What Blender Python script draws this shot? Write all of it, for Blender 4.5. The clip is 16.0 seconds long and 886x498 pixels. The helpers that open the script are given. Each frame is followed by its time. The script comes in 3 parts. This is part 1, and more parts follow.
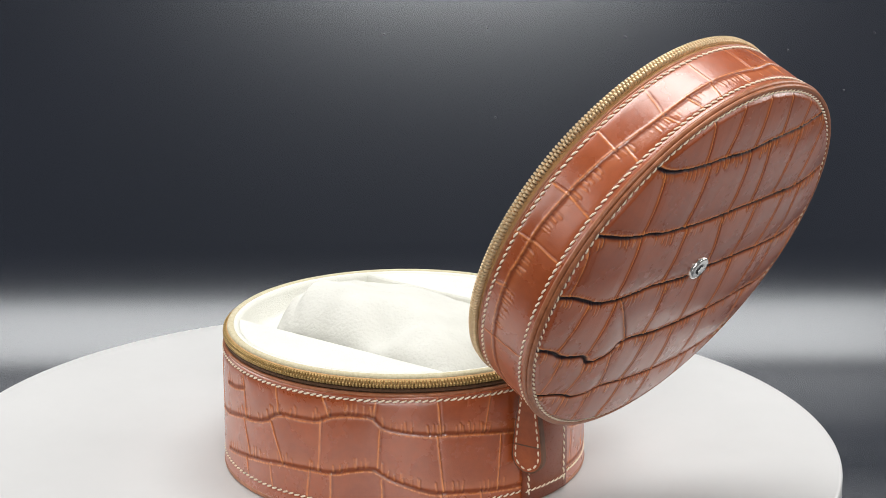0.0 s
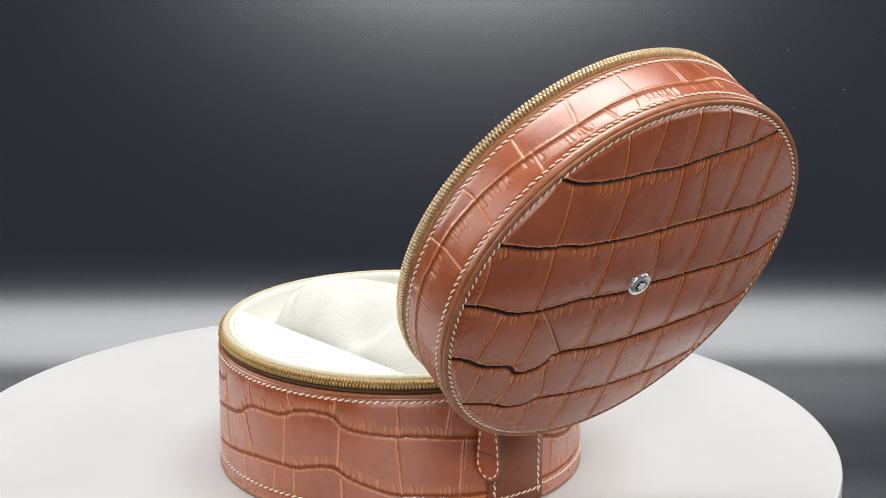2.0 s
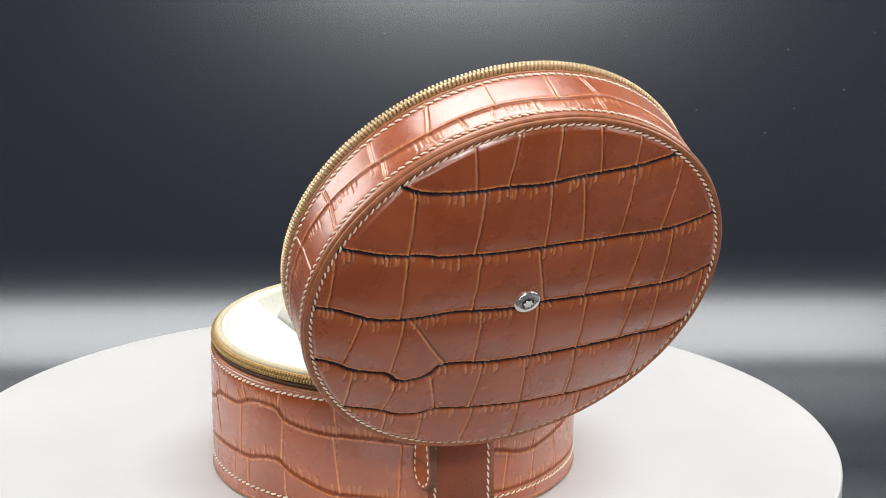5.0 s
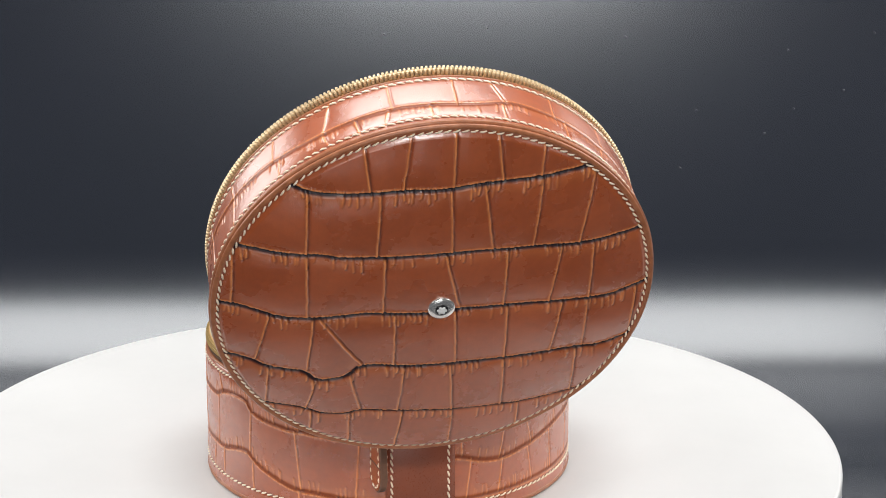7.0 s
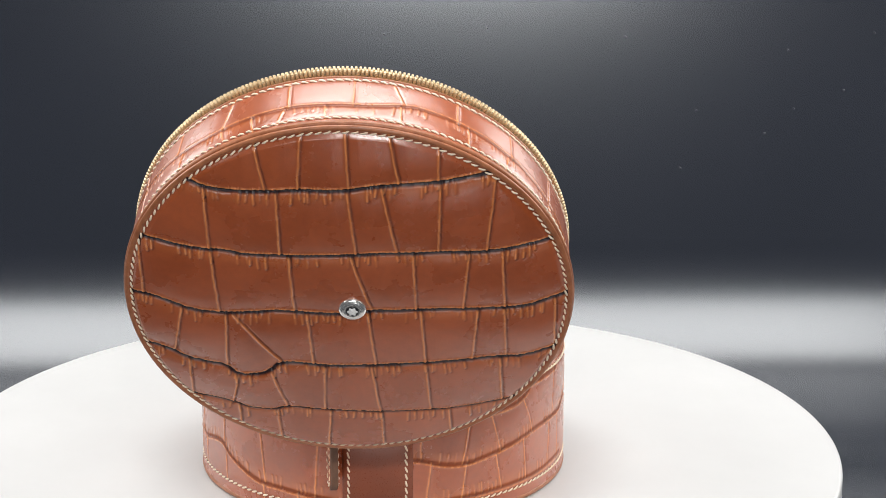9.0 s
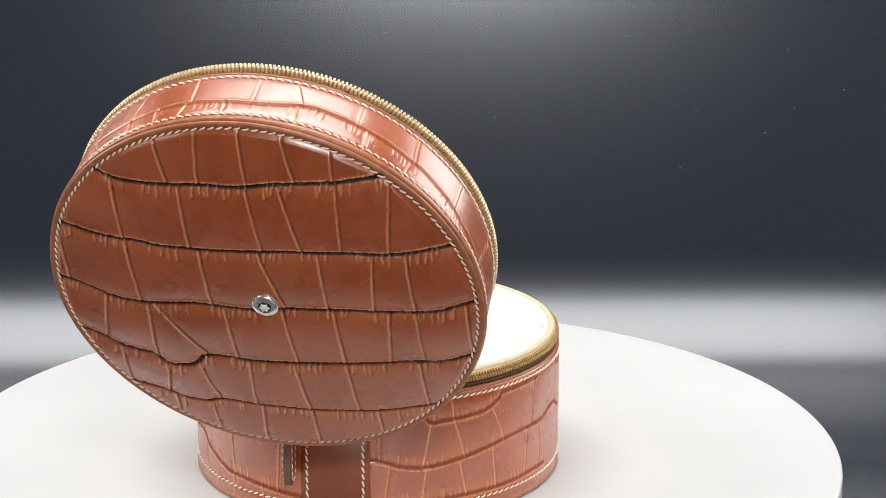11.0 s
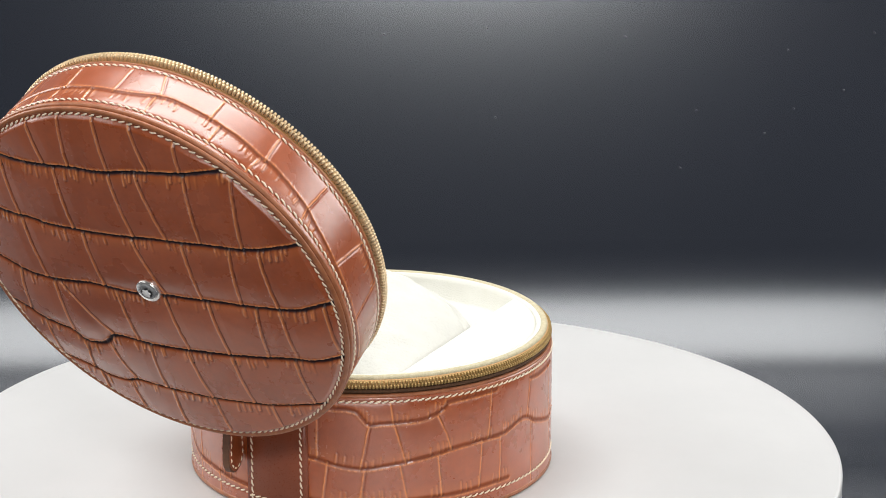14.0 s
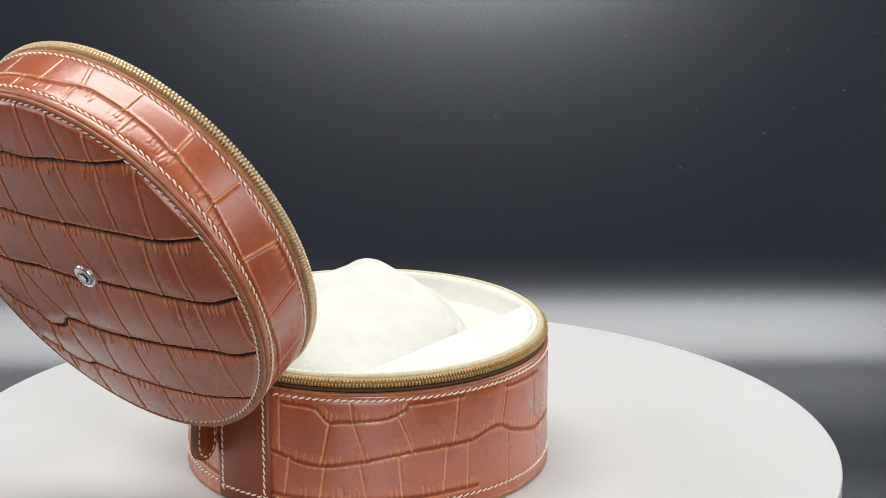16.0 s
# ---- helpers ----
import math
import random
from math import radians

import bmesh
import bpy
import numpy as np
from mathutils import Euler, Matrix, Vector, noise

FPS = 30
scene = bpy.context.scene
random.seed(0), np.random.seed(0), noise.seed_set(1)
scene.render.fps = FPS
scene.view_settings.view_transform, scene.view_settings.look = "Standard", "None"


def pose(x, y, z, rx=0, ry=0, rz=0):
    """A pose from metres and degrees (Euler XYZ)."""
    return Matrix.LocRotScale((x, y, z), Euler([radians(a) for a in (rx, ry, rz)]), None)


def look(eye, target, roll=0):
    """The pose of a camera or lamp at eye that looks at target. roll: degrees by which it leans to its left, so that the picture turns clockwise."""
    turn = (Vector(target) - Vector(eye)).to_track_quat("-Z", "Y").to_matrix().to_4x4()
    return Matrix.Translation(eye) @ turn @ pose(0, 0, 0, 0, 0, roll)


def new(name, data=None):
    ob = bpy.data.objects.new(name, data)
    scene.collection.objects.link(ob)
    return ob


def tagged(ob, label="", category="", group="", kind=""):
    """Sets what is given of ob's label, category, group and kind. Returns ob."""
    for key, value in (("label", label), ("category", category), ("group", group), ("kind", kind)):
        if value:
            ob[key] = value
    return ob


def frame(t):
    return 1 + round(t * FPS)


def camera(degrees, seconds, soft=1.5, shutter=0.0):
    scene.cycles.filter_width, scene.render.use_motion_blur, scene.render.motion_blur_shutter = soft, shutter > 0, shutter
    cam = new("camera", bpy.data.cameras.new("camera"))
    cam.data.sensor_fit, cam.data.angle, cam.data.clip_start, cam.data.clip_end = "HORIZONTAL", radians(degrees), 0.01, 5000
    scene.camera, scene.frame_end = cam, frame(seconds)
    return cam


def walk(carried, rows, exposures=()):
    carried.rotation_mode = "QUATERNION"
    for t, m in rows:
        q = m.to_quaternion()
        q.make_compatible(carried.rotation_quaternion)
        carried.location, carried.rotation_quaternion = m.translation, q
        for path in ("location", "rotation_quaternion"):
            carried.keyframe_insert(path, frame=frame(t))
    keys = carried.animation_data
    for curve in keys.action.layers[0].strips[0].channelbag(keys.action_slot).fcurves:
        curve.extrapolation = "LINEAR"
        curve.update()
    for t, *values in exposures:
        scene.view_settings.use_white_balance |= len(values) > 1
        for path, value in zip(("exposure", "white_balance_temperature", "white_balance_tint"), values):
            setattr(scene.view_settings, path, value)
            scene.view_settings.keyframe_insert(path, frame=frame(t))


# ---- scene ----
cam = camera(21.09, 16.0, 0.8)
EYE = pose(0, -0.7459, 0.2817, 74.05, 0, -1.4186)
walk(cam, [(0, EYE), (16, EYE)],
     [(0, 0.06), (4, 0.14), (8, 0.27), (12, 0.24), (16, 0.0)])


def turn(t):
    """The turntable's angle in degrees."""
    return 2.767 - 5.4948 * (t - 8)


# ---- light ----
world = bpy.data.worlds.new("world")
scene.world = world
world.use_nodes = True
world.node_tree.nodes["Background"].inputs[0].default_value = (1.0, 0.96, 0.92, 1)
world.node_tree.nodes["Background"].inputs[1].default_value = 0.03


def softbox(name, m, width, height, watts, colour=(1, 0.99, 0.97)):
    lamp = bpy.data.lights.new(name, "AREA")
    lamp.shape, lamp.size, lamp.size_y, lamp.energy, lamp.color = "RECTANGLE", width, height, watts, colour
    new(name, lamp).matrix_world = m


softbox("top_softbox", look((0.0, 0.09, 0.92), (0, 0.0899, 0)), 0.95, 0.42, 9.2)
for across in (-0.70, 0.70):
    softbox("softbox", look((across * 1.4, 0.40, 0.48), (0, 0.1, 0.1)), 0.90, 0.50, 6.4)
    # Unseen fill on each side, added to brighten the disc before the lid.
    softbox("side_fill", look((across, -0.36, 0.48), (0, -0.16, 0)), 0.35, 0.35, 0.8)
softbox("front_softbox", look((0.08, -1.0, 0.60), (0, 0, 0.06)), 0.30, 0.09, 3.5)
# Unseen fill, added to lift the lid's downward face and the base.
softbox("low_fill", look((-0.05, -1.35, 0.08), (0, 0, 0.06)), 0.9, 0.30, 2.9)


# ---- materials ----
def material(name):
    m = bpy.data.materials.new(name)
    m.use_nodes = True
    return m, m.node_tree, m.node_tree.nodes["Principled BSDF"]


def node(tree, kind, **values):
    n = tree.nodes.new("ShaderNode" + kind)
    for key, value in values.items():
        n.inputs[key.replace("_", " ")].default_value = value
    return n


def mottled(name, dark, light, rough=0.5, metal=0.0, scale=300.0, bump=0.0, fine=2500.0, spread=0.1):
    """Two tones at two scales, with fine relief and uneven gloss."""
    m, tree, shader = material(name)
    where = node(tree, "TexCoord")
    wide = node(tree, "TexNoise", Scale=scale, Detail=6.0, Roughness=0.6)
    small = node(tree, "TexNoise", Scale=fine, Detail=3.0)
    for n in (wide, small):
        tree.links.new(where.outputs["Object"], n.inputs["Vector"])
    ramp = node(tree, "MapRange")
    ramp.inputs["From Min"].default_value, ramp.inputs["From Max"].default_value = 0.3, 0.7
    tree.links.new(wide.outputs[0], ramp.inputs["Value"])
    mix = node(tree, "Mix")
    mix.data_type = "RGBA"
    mix.inputs[6].default_value, mix.inputs[7].default_value = (*dark, 1), (*light, 1)
    tree.links.new(ramp.outputs[0], mix.inputs[0])
    tree.links.new(mix.outputs[2], shader.inputs["Base Color"])
    gloss = node(tree, "MapRange")
    gloss.inputs["To Min"].default_value, gloss.inputs["To Max"].default_value = rough - spread, rough + spread
    tree.links.new(small.outputs[0], gloss.inputs["Value"])
    tree.links.new(gloss.outputs[0], shader.inputs["Roughness"])
    shader.inputs["Metallic"].default_value = metal
    if bump:
        relief = node(tree, "Bump", Strength=1.0, Distance=bump)
        tree.links.new(small.outputs[0], relief.inputs["Height"])
        tree.links.new(relief.outputs[0], shader.inputs["Normal"])
    return m


def hide_material(name, base, warm):
    """Polished embossed leather: dark-dyed creases, shade painted on line flanks and in seam grooves, rubbed orange on
    the ridges.
    """
    m, tree, shader = material(name)
    where = node(tree, "TexCoord")
    wide = node(tree, "TexNoise", Scale=55.0, Detail=5.0, Roughness=0.6)
    streak = node(tree, "TexNoise", Scale=420.0, Detail=4.0, Roughness=0.65)
    pores = node(tree, "TexNoise", Scale=3200.0, Detail=2.0)
    for n in (wide, streak, pores):
        tree.links.new(where.outputs["Object"], n.inputs["Vector"])
    tone = node(tree, "Mix")
    tone.data_type = "RGBA"
    tone.inputs[6].default_value, tone.inputs[7].default_value = (*base, 1), (*warm, 1)
    add = node(tree, "Math")
    add.operation = "MULTIPLY_ADD"
    tree.links.new(streak.outputs[0], add.inputs[0])
    add.inputs[1].default_value = 0.6
    tree.links.new(wide.outputs[0], add.inputs[2])
    span = node(tree, "MapRange")
    span.inputs["From Min"].default_value, span.inputs["From Max"].default_value = 0.55, 1.05
    tree.links.new(add.outputs[0], span.inputs["Value"])
    tree.links.new(span.outputs[0], tone.inputs[0])
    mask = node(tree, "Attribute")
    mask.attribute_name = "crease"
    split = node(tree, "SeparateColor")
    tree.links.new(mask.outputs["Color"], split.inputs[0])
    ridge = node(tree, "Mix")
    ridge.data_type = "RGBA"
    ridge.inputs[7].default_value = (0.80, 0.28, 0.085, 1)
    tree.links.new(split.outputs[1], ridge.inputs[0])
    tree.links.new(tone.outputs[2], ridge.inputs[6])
    dye_shade = node(tree, "Mix")
    dye_shade.data_type = "RGBA"
    dye_shade.inputs[7].default_value = (0.022, 0.013, 0.018, 1)
    tree.links.new(split.outputs[0], dye_shade.inputs[0])
    tree.links.new(ridge.outputs[2], dye_shade.inputs[6])
    tree.links.new(dye_shade.outputs[2], shader.inputs["Base Color"])
    gloss = node(tree, "MapRange")
    gloss.inputs["To Min"].default_value, gloss.inputs["To Max"].default_value = 0.38, 0.55
    tree.links.new(streak.outputs[0], gloss.inputs["Value"])
    tree.links.new(gloss.outputs[0], shader.inputs["Roughness"])
    shader.inputs["Coat IOR"].default_value = 1.95
    polish = node(tree, "MapRange")
    polish.inputs["From Min"].default_value, polish.inputs["From Max"].default_value = 0.35, 0.65
    polish.inputs["To Min"].default_value, polish.inputs["To Max"].default_value = 0.23, 0.32
    tree.links.new(wide.outputs[0], polish.inputs["Value"])
    tree.links.new(polish.outputs[0], shader.inputs["Coat Roughness"])
    most = split.outputs[2]   # little polish in the dyed and shaded parts, on the rubbed ridges and on the worn lips of the creases
    for mask_of, share in ((0, 0.75), (1, 0.25)):
        scaled = node(tree, "Math")
        scaled.operation = "MULTIPLY"
        scaled.inputs[1].default_value = share
        tree.links.new(split.outputs[mask_of], scaled.inputs[0])
        larger = node(tree, "Math")
        larger.operation = "MAXIMUM"
        tree.links.new(most, larger.inputs[0])
        tree.links.new(scaled.outputs[0], larger.inputs[1])
        most = larger.outputs[0]
    dull = node(tree, "MapRange")
    dull.inputs["To Min"].default_value, dull.inputs["To Max"].default_value = 1.0, 0.0
    tree.links.new(most, dull.inputs["Value"])
    tree.links.new(dull.outputs[0], shader.inputs["Coat Weight"])
    sheen = node(tree, "MapRange")
    sheen.inputs["To Min"].default_value, sheen.inputs["To Max"].default_value = 0.12, 0.05
    tree.links.new(most, sheen.inputs["Value"])
    tree.links.new(sheen.outputs[0], shader.inputs["Specular IOR Level"])
    relief = node(tree, "Bump", Strength=0.22, Distance=0.0001)
    tree.links.new(pores.outputs[0], relief.inputs["Height"])
    wrinkle = node(tree, "Bump", Strength=0.3, Distance=0.0001)
    tree.links.new(streak.outputs[0], wrinkle.inputs["Height"])
    tree.links.new(relief.outputs[0], wrinkle.inputs["Normal"])
    tree.links.new(wrinkle.outputs[0], shader.inputs["Normal"])
    tree.links.new(wrinkle.outputs[0], shader.inputs["Coat Normal"])
    return m


LEATHER = hide_material("brown_leather", (0.305, 0.061, 0.0140), (0.445, 0.096, 0.0235))
PLAIN_LEATHER = mottled("plain_leather", (0.22, 0.046, 0.012), (0.40, 0.096, 0.026), 0.38, scale=200, bump=0.00005)
EDGE_LEATHER = mottled("cut_leather_edge", (0.27, 0.09, 0.038), (0.44, 0.165, 0.075), 0.35, scale=400, bump=0.00005)
DARK_EDGE = mottled("dark_edge_paint", (0.11, 0.050, 0.028), (0.17, 0.08, 0.045), 0.6, scale=500)
DARK_LEATHER = mottled("dark_leather", (0.21, 0.052, 0.022), (0.26, 0.066, 0.029), 0.30, scale=120, bump=0.00005)
THREAD = mottled("cream_thread", (0.82, 0.68, 0.51), (0.93, 0.81, 0.66), 0.7, scale=900, bump=0.0001)
BRASS = mottled("brass", (0.60, 0.44, 0.25), (0.77, 0.60, 0.39), 0.46, 0.45, scale=800)
# Darker copy of the brass: shade on the base's teeth put into the colour.
SHADED_BRASS = mottled("shaded_brass", (0.34, 0.22, 0.075), (0.50, 0.34, 0.14), 0.5, 0.5, scale=800)
TAPE = mottled("brown_woven_tape", (0.05, 0.022, 0.010), (0.13, 0.06, 0.025), 0.8, scale=1800, bump=0.0003)
GOLD_TAPE = mottled("tan_woven_tape", (0.48, 0.26, 0.10), (0.64, 0.39, 0.18), 0.7, scale=1500, bump=0.0002)
SUEDE = mottled("cream_suede", (0.74, 0.735, 0.67), (0.78, 0.775, 0.72), 0.95, scale=120, bump=0.0003, spread=0.03)
PLUSH = mottled("cream_plush", (0.62, 0.615, 0.57), (0.69, 0.685, 0.64), 0.95, scale=70, bump=0.00035, fine=900, spread=0.03)
PIPING = mottled("beige_cloth", (0.50, 0.44, 0.28), (0.64, 0.58, 0.42), 0.85, scale=900, bump=0.0002)
STEEL = mottled("polished_steel", (0.92, 0.91, 0.88), (0.97, 0.96, 0.93), 0.16, 0.8, scale=500, spread=0.04)
BLACK = mottled("black_enamel", (0.012, 0.012, 0.014), (0.02, 0.02, 0.022), 0.2, scale=500)
WHITE = mottled("white_enamel", (0.75, 0.75, 0.75), (0.82, 0.82, 0.82), 0.25, scale=500)
DISC = mottled("white_plastic", (0.575, 0.575, 0.575), (0.61, 0.61, 0.61), 0.45, scale=20, fine=400, spread=0.04)
GREY = mottled("grey_plastic", (0.30, 0.30, 0.31), (0.36, 0.36, 0.37), 0.4, scale=60)
BACKDROP = mottled("dark_vinyl", (0.011, 0.014, 0.021), (0.014, 0.017, 0.027), 0.22, scale=3, fine=40, spread=0.002)
BACKDROP.node_tree.nodes["Principled BSDF"].inputs["IOR"].default_value = 1.78
BACKDROP.node_tree.nodes["Principled BSDF"].inputs["Specular Tint"].default_value = (0.94, 0.97, 1.0, 1)
TABLE = mottled("dark_worktop", (0.020, 0.020, 0.022), (0.030, 0.030, 0.032), 0.5, scale=6, fine=200)
PLASTER = mottled("grey_plaster", (0.12, 0.12, 0.12), (0.16, 0.16, 0.16), 0.9, scale=3, fine=80, bump=0.001)
DUST = mottled("dust", (0.12, 0.12, 0.13), (0.2, 0.2, 0.21), 0.9)


# ---- shaping ----
def part(name, bm, mat, parent=None, label="", smooth=True):
    mesh = bpy.data.meshes.new(name)
    bm.to_mesh(mesh)
    bm.free()
    return finish(name, mesh, mat, parent, label, smooth)


def finish(name, mesh, mat, parent=None, label="", smooth=True):
    mesh.materials.append(mat)
    if smooth:
        mesh.polygons.foreach_set("use_smooth", [True] * len(mesh.polygons))
    ob = new(name, mesh)
    ob.parent = parent
    return tagged(ob, label)


def thing(name, label, category):
    return tagged(new(name), label, category)


def lathe(profile, steps=192, closed=False, start=0.0, end=360.0):
    """A profile of (radius, height) turned about the z axis; closed: the profile is a loop. The angle runs from the front (-y)."""
    bm = bmesh.new()
    full = end - start >= 360
    rings = []
    for k in range(steps if full else steps + 1):
        a = radians(start + (end - start) * k / steps)
        rings.append([bm.verts.new((r * math.sin(a), -r * math.cos(a), z)) for r, z in profile])
    n = len(profile)
    for k in range(len(rings) if full else len(rings) - 1):
        a, b = rings[k], rings[(k + 1) % len(rings)]
        for j in range(n if closed else n - 1):
            i = (j + 1) % n
            quad = [a[j], b[j], b[i], a[i]]
            bm.faces.new(quad)
    if closed and not full:
        bm.faces.new(rings[0])
        bm.faces.new(rings[-1][::-1])
    bmesh.ops.remove_doubles(bm, verts=bm.verts, dist=1e-7)
    bmesh.ops.recalc_face_normals(bm, faces=bm.faces)
    return bm


def ring(radius, height, minor, minor_z=None, sides=10, steps=192, start=0.0, end=360.0):
    minor_z = minor_z or minor
    return lathe([(radius + minor * math.cos(2 * math.pi * k / sides), height + minor_z * math.sin(2 * math.pi * k / sides))
                  for k in range(sides)], steps, True, start, end)


def sheet(name, points, rows, cols, masks, mat, parent, wrap=False):
    """A grid of points (rows x cols x 3) as one mesh, with the crease masks as its colour attribute."""
    index = np.arange(rows * cols).reshape(rows, cols)
    right = np.roll(index, -1, 1) if wrap else index[:, 1:]
    left = index if wrap else index[:, :-1]
    quads = np.stack([left[:-1], right[:-1], right[1:], left[1:]], -1).reshape(-1, 4)
    mesh = bpy.data.meshes.new(name)
    mesh.from_pydata(points.reshape(-1, 3).tolist(), [], quads.tolist())
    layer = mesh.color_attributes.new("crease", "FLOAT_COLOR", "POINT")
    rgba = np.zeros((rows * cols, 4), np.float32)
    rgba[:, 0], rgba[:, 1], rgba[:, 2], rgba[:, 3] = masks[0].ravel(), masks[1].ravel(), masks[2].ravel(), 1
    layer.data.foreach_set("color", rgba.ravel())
    return finish(name, mesh, mat, parent)


# ---- embossed hide ----
def segments(lines, rng, step=1.6, wobble=0.09):
    """Cuts creases (s, t in mm) into short uneven pieces, each with a width of its own."""
    for line in lines:
        for (s0, t0), (s1, t1) in zip(line[:-1], line[1:]):
            n = max(1, round(math.hypot(s1 - s0, t1 - t0) / step))
            side = (-(t1 - t0), s1 - s0)
            length = math.hypot(*side) or 1
            was = (s0, t0)
            for k in range(1, n + 1):
                f = k / n
                j = rng.uniform(-wobble, wobble) if k < n else 0.0
                now = (s0 + (s1 - s0) * f + side[0] / length * j, t0 + (t1 - t0) * f + side[1] / length * j)
                yield was, now
                was = now


def nearest(lines, s_axis, t_axis, rng, reach=4.0, wobble=0.09):
    """The distance to the nearest crease at each point of a regular grid, with its sign (+ above or to the right), and a width that varies along it."""
    far = np.full((len(t_axis), len(s_axis)), 99.0)
    side = np.full_like(far, 99.0)
    wide = np.ones_like(far)
    ds, dt = s_axis[1] - s_axis[0], t_axis[1] - t_axis[0]
    for (s0, t0), (s1, t1) in segments(lines, rng, wobble=wobble):
        a, b = int((min(s0, s1) - reach - s_axis[0]) / ds), int((max(s0, s1) + reach - s_axis[0]) / ds) + 1
        c, d = int((min(t0, t1) - reach - t_axis[0]) / dt), int((max(t0, t1) + reach - t_axis[0]) / dt) + 1
        a, c, b, d = max(a, 0), max(c, 0), min(b, len(s_axis)), min(d, len(t_axis))
        if a >= b or c >= d:
            continue
        S, T = np.meshgrid(s_axis[a:b], t_axis[c:d])
        if abs(s1 - s0) < abs(t1 - t0):
            if t1 > t0:
                s0, t0, s1, t1 = s1, t1, s0, t0
        elif s1 < s0:
            s0, t0, s1, t1 = s1, t1, s0, t0
        vs, vt = s1 - s0, t1 - t0
        f = np.clip(((S - s0) * vs + (T - t0) * vt) / (vs * vs + vt * vt + 1e-9), 0, 1)
        ps, pt = S - s0 - f * vs, T - t0 - f * vt
        dist = np.hypot(ps, pt)
        block = far[c:d, a:b]
        m = dist < block
        block[m] = dist[m]
        side[c:d, a:b][m] = (dist * np.sign(vs * pt - vt * ps))[m]
        wide[c:d, a:b][m] = rng.uniform(0.88, 1.14)
    return far, side, wide


def bell(d, width):
    return np.exp(-(d / width) ** 2)


def rounded(line):
    """Cuts the corners off a line."""
    cut = [line[0]]
    for (a, b), (c, d) in zip(line[:-1], line[1:]):
        cut += [(a * 0.75 + c * 0.25, b * 0.75 + d * 0.25), (a * 0.25 + c * 0.75, b * 0.25 + d * 0.75)]
    return cut + [line[-1]]


def emboss(s_axis, t_axis, mains, cross, rng, dark=1.0, broad=0.6, deep=0.65, hang=-1, rise=1.0, faint=(), plump=0.5, row=10.0):
    """Relief in mm and the masks of dark colour (dyed creases, painted flank shade), rubbed ridges and worn lips for a
    crocodile grain: dark long creases, fine raised cross lines, and clusters of short ribs that hang from one side of
    the creases (hang: -1 below, 1 above)."""
    ticks, ribs = [], []
    mains = [rounded(line) for line in mains]
    for line in [*mains, *faint]:
        run = rng.randint(3, 8)
        for (s0, t0), (s1, t1) in zip(line[:-1], line[1:]):
            s = s0
            while s < s1:
                f = (s - s0) / (s1 - s0)
                t = t0 + (t1 - t0) * f
                if run > 0:
                    h = rng.uniform(1.4, 2.6 + 1.2 * rise)
                    ticks.append([(s, t + hang * 0.5), (s + rng.uniform(-0.4, 0.4), t + hang * (0.5 + h))])
                run -= 1
                if run < -2:
                    run = rng.randint(3, 9)
                for k in range(2):
                    q = s + rng.uniform(0, 2.0)
                    ribs.append([(q, t - hang * 0.5), (q + rng.uniform(-0.3, 0.3), t - hang * rng.uniform(0.9, 1.6))])
                s += rng.uniform(1.3, 2.7)
    d1, s1, w1 = nearest(mains, s_axis, t_axis, rng)
    if faint:   # shallower creases, which are also thinner
        d0, s0, w0 = nearest([rounded(line) for line in faint], s_axis, t_axis, rng)
        nearer = d0 * 1.4 < d1
        d1, s1, w1 = np.where(nearer, d0 * 1.4, d1), np.where(nearer, s0 * 1.4, s1), np.where(nearer, w0, w1)
    s1 = s1 * -hang
    d2, s2, w2 = nearest(cross, s_axis, t_axis, rng, 3.0, 0.1)
    d3, s3, w3 = nearest(ticks, s_axis, t_axis, rng, 1.4, 0.05)
    d4, s4, w4 = nearest(ribs, s_axis, t_axis, rng, 1.0, 0.03)
    fade2, fade3 = np.clip((w2 - 0.6) * 2.2, 0.5, 1), np.clip((w3 - 0.84) * 4.0, 0.3, 1)
    relief = -deep * bell(d1, broad * w1) + rise * 0.30 * bell(s1 - 0.75, 0.40)
    relief += rise * fade2 * (0.30 * bell(d2, 0.30) - 0.34 * bell(s2 - 0.62, 0.30))
    relief += (0.15 + 0.85 * rise) * (0.22 * fade3 * bell(d3, 0.33) - 0.12 * fade3 * bell(s3 - 0.7, 0.3)) + rise ** 2 * 0.17 * bell(d4, 0.24)
    relief += rise * 0.13 * (1 - bell(np.minimum(d1, d2), 2.4))
    away = nearest([*mains, *faint], s_axis, t_axis, rng, row)[0]   # each row of scales is plump between its creases
    relief += plump * (1 - (1 - np.minimum(away / row, 1)) ** 2)
    # One flank of each cross line and rib gets shade painted in for depth.
    dye_shade = dark * np.clip(1.5 * bell(s1 + 0.12, broad * 0.85 * w1), 0, 1) + (0.35 + 0.3 * rise) * fade2 * bell(s2 - 0.58, 0.30) * dark + 0.5 * fade3 * bell(s3 - 0.65, 0.30) * dark
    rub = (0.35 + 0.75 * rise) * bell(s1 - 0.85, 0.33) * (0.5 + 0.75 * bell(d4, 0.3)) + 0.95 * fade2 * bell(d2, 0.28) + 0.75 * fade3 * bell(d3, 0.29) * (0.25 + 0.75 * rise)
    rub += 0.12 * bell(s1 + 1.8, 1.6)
    return relief, np.clip(dye_shade, 0, 1), np.clip(rub, 0, 1), np.clip(1.1 * bell(s1 + 0.35, 0.6), 0, 0.85)


def lines(rows):
    """Four numbers each, from one end to the other."""
    return [[(a, b), ((a + c) / 2, (b + d) / 2), (c, d)] for a, b, c, d in rows]


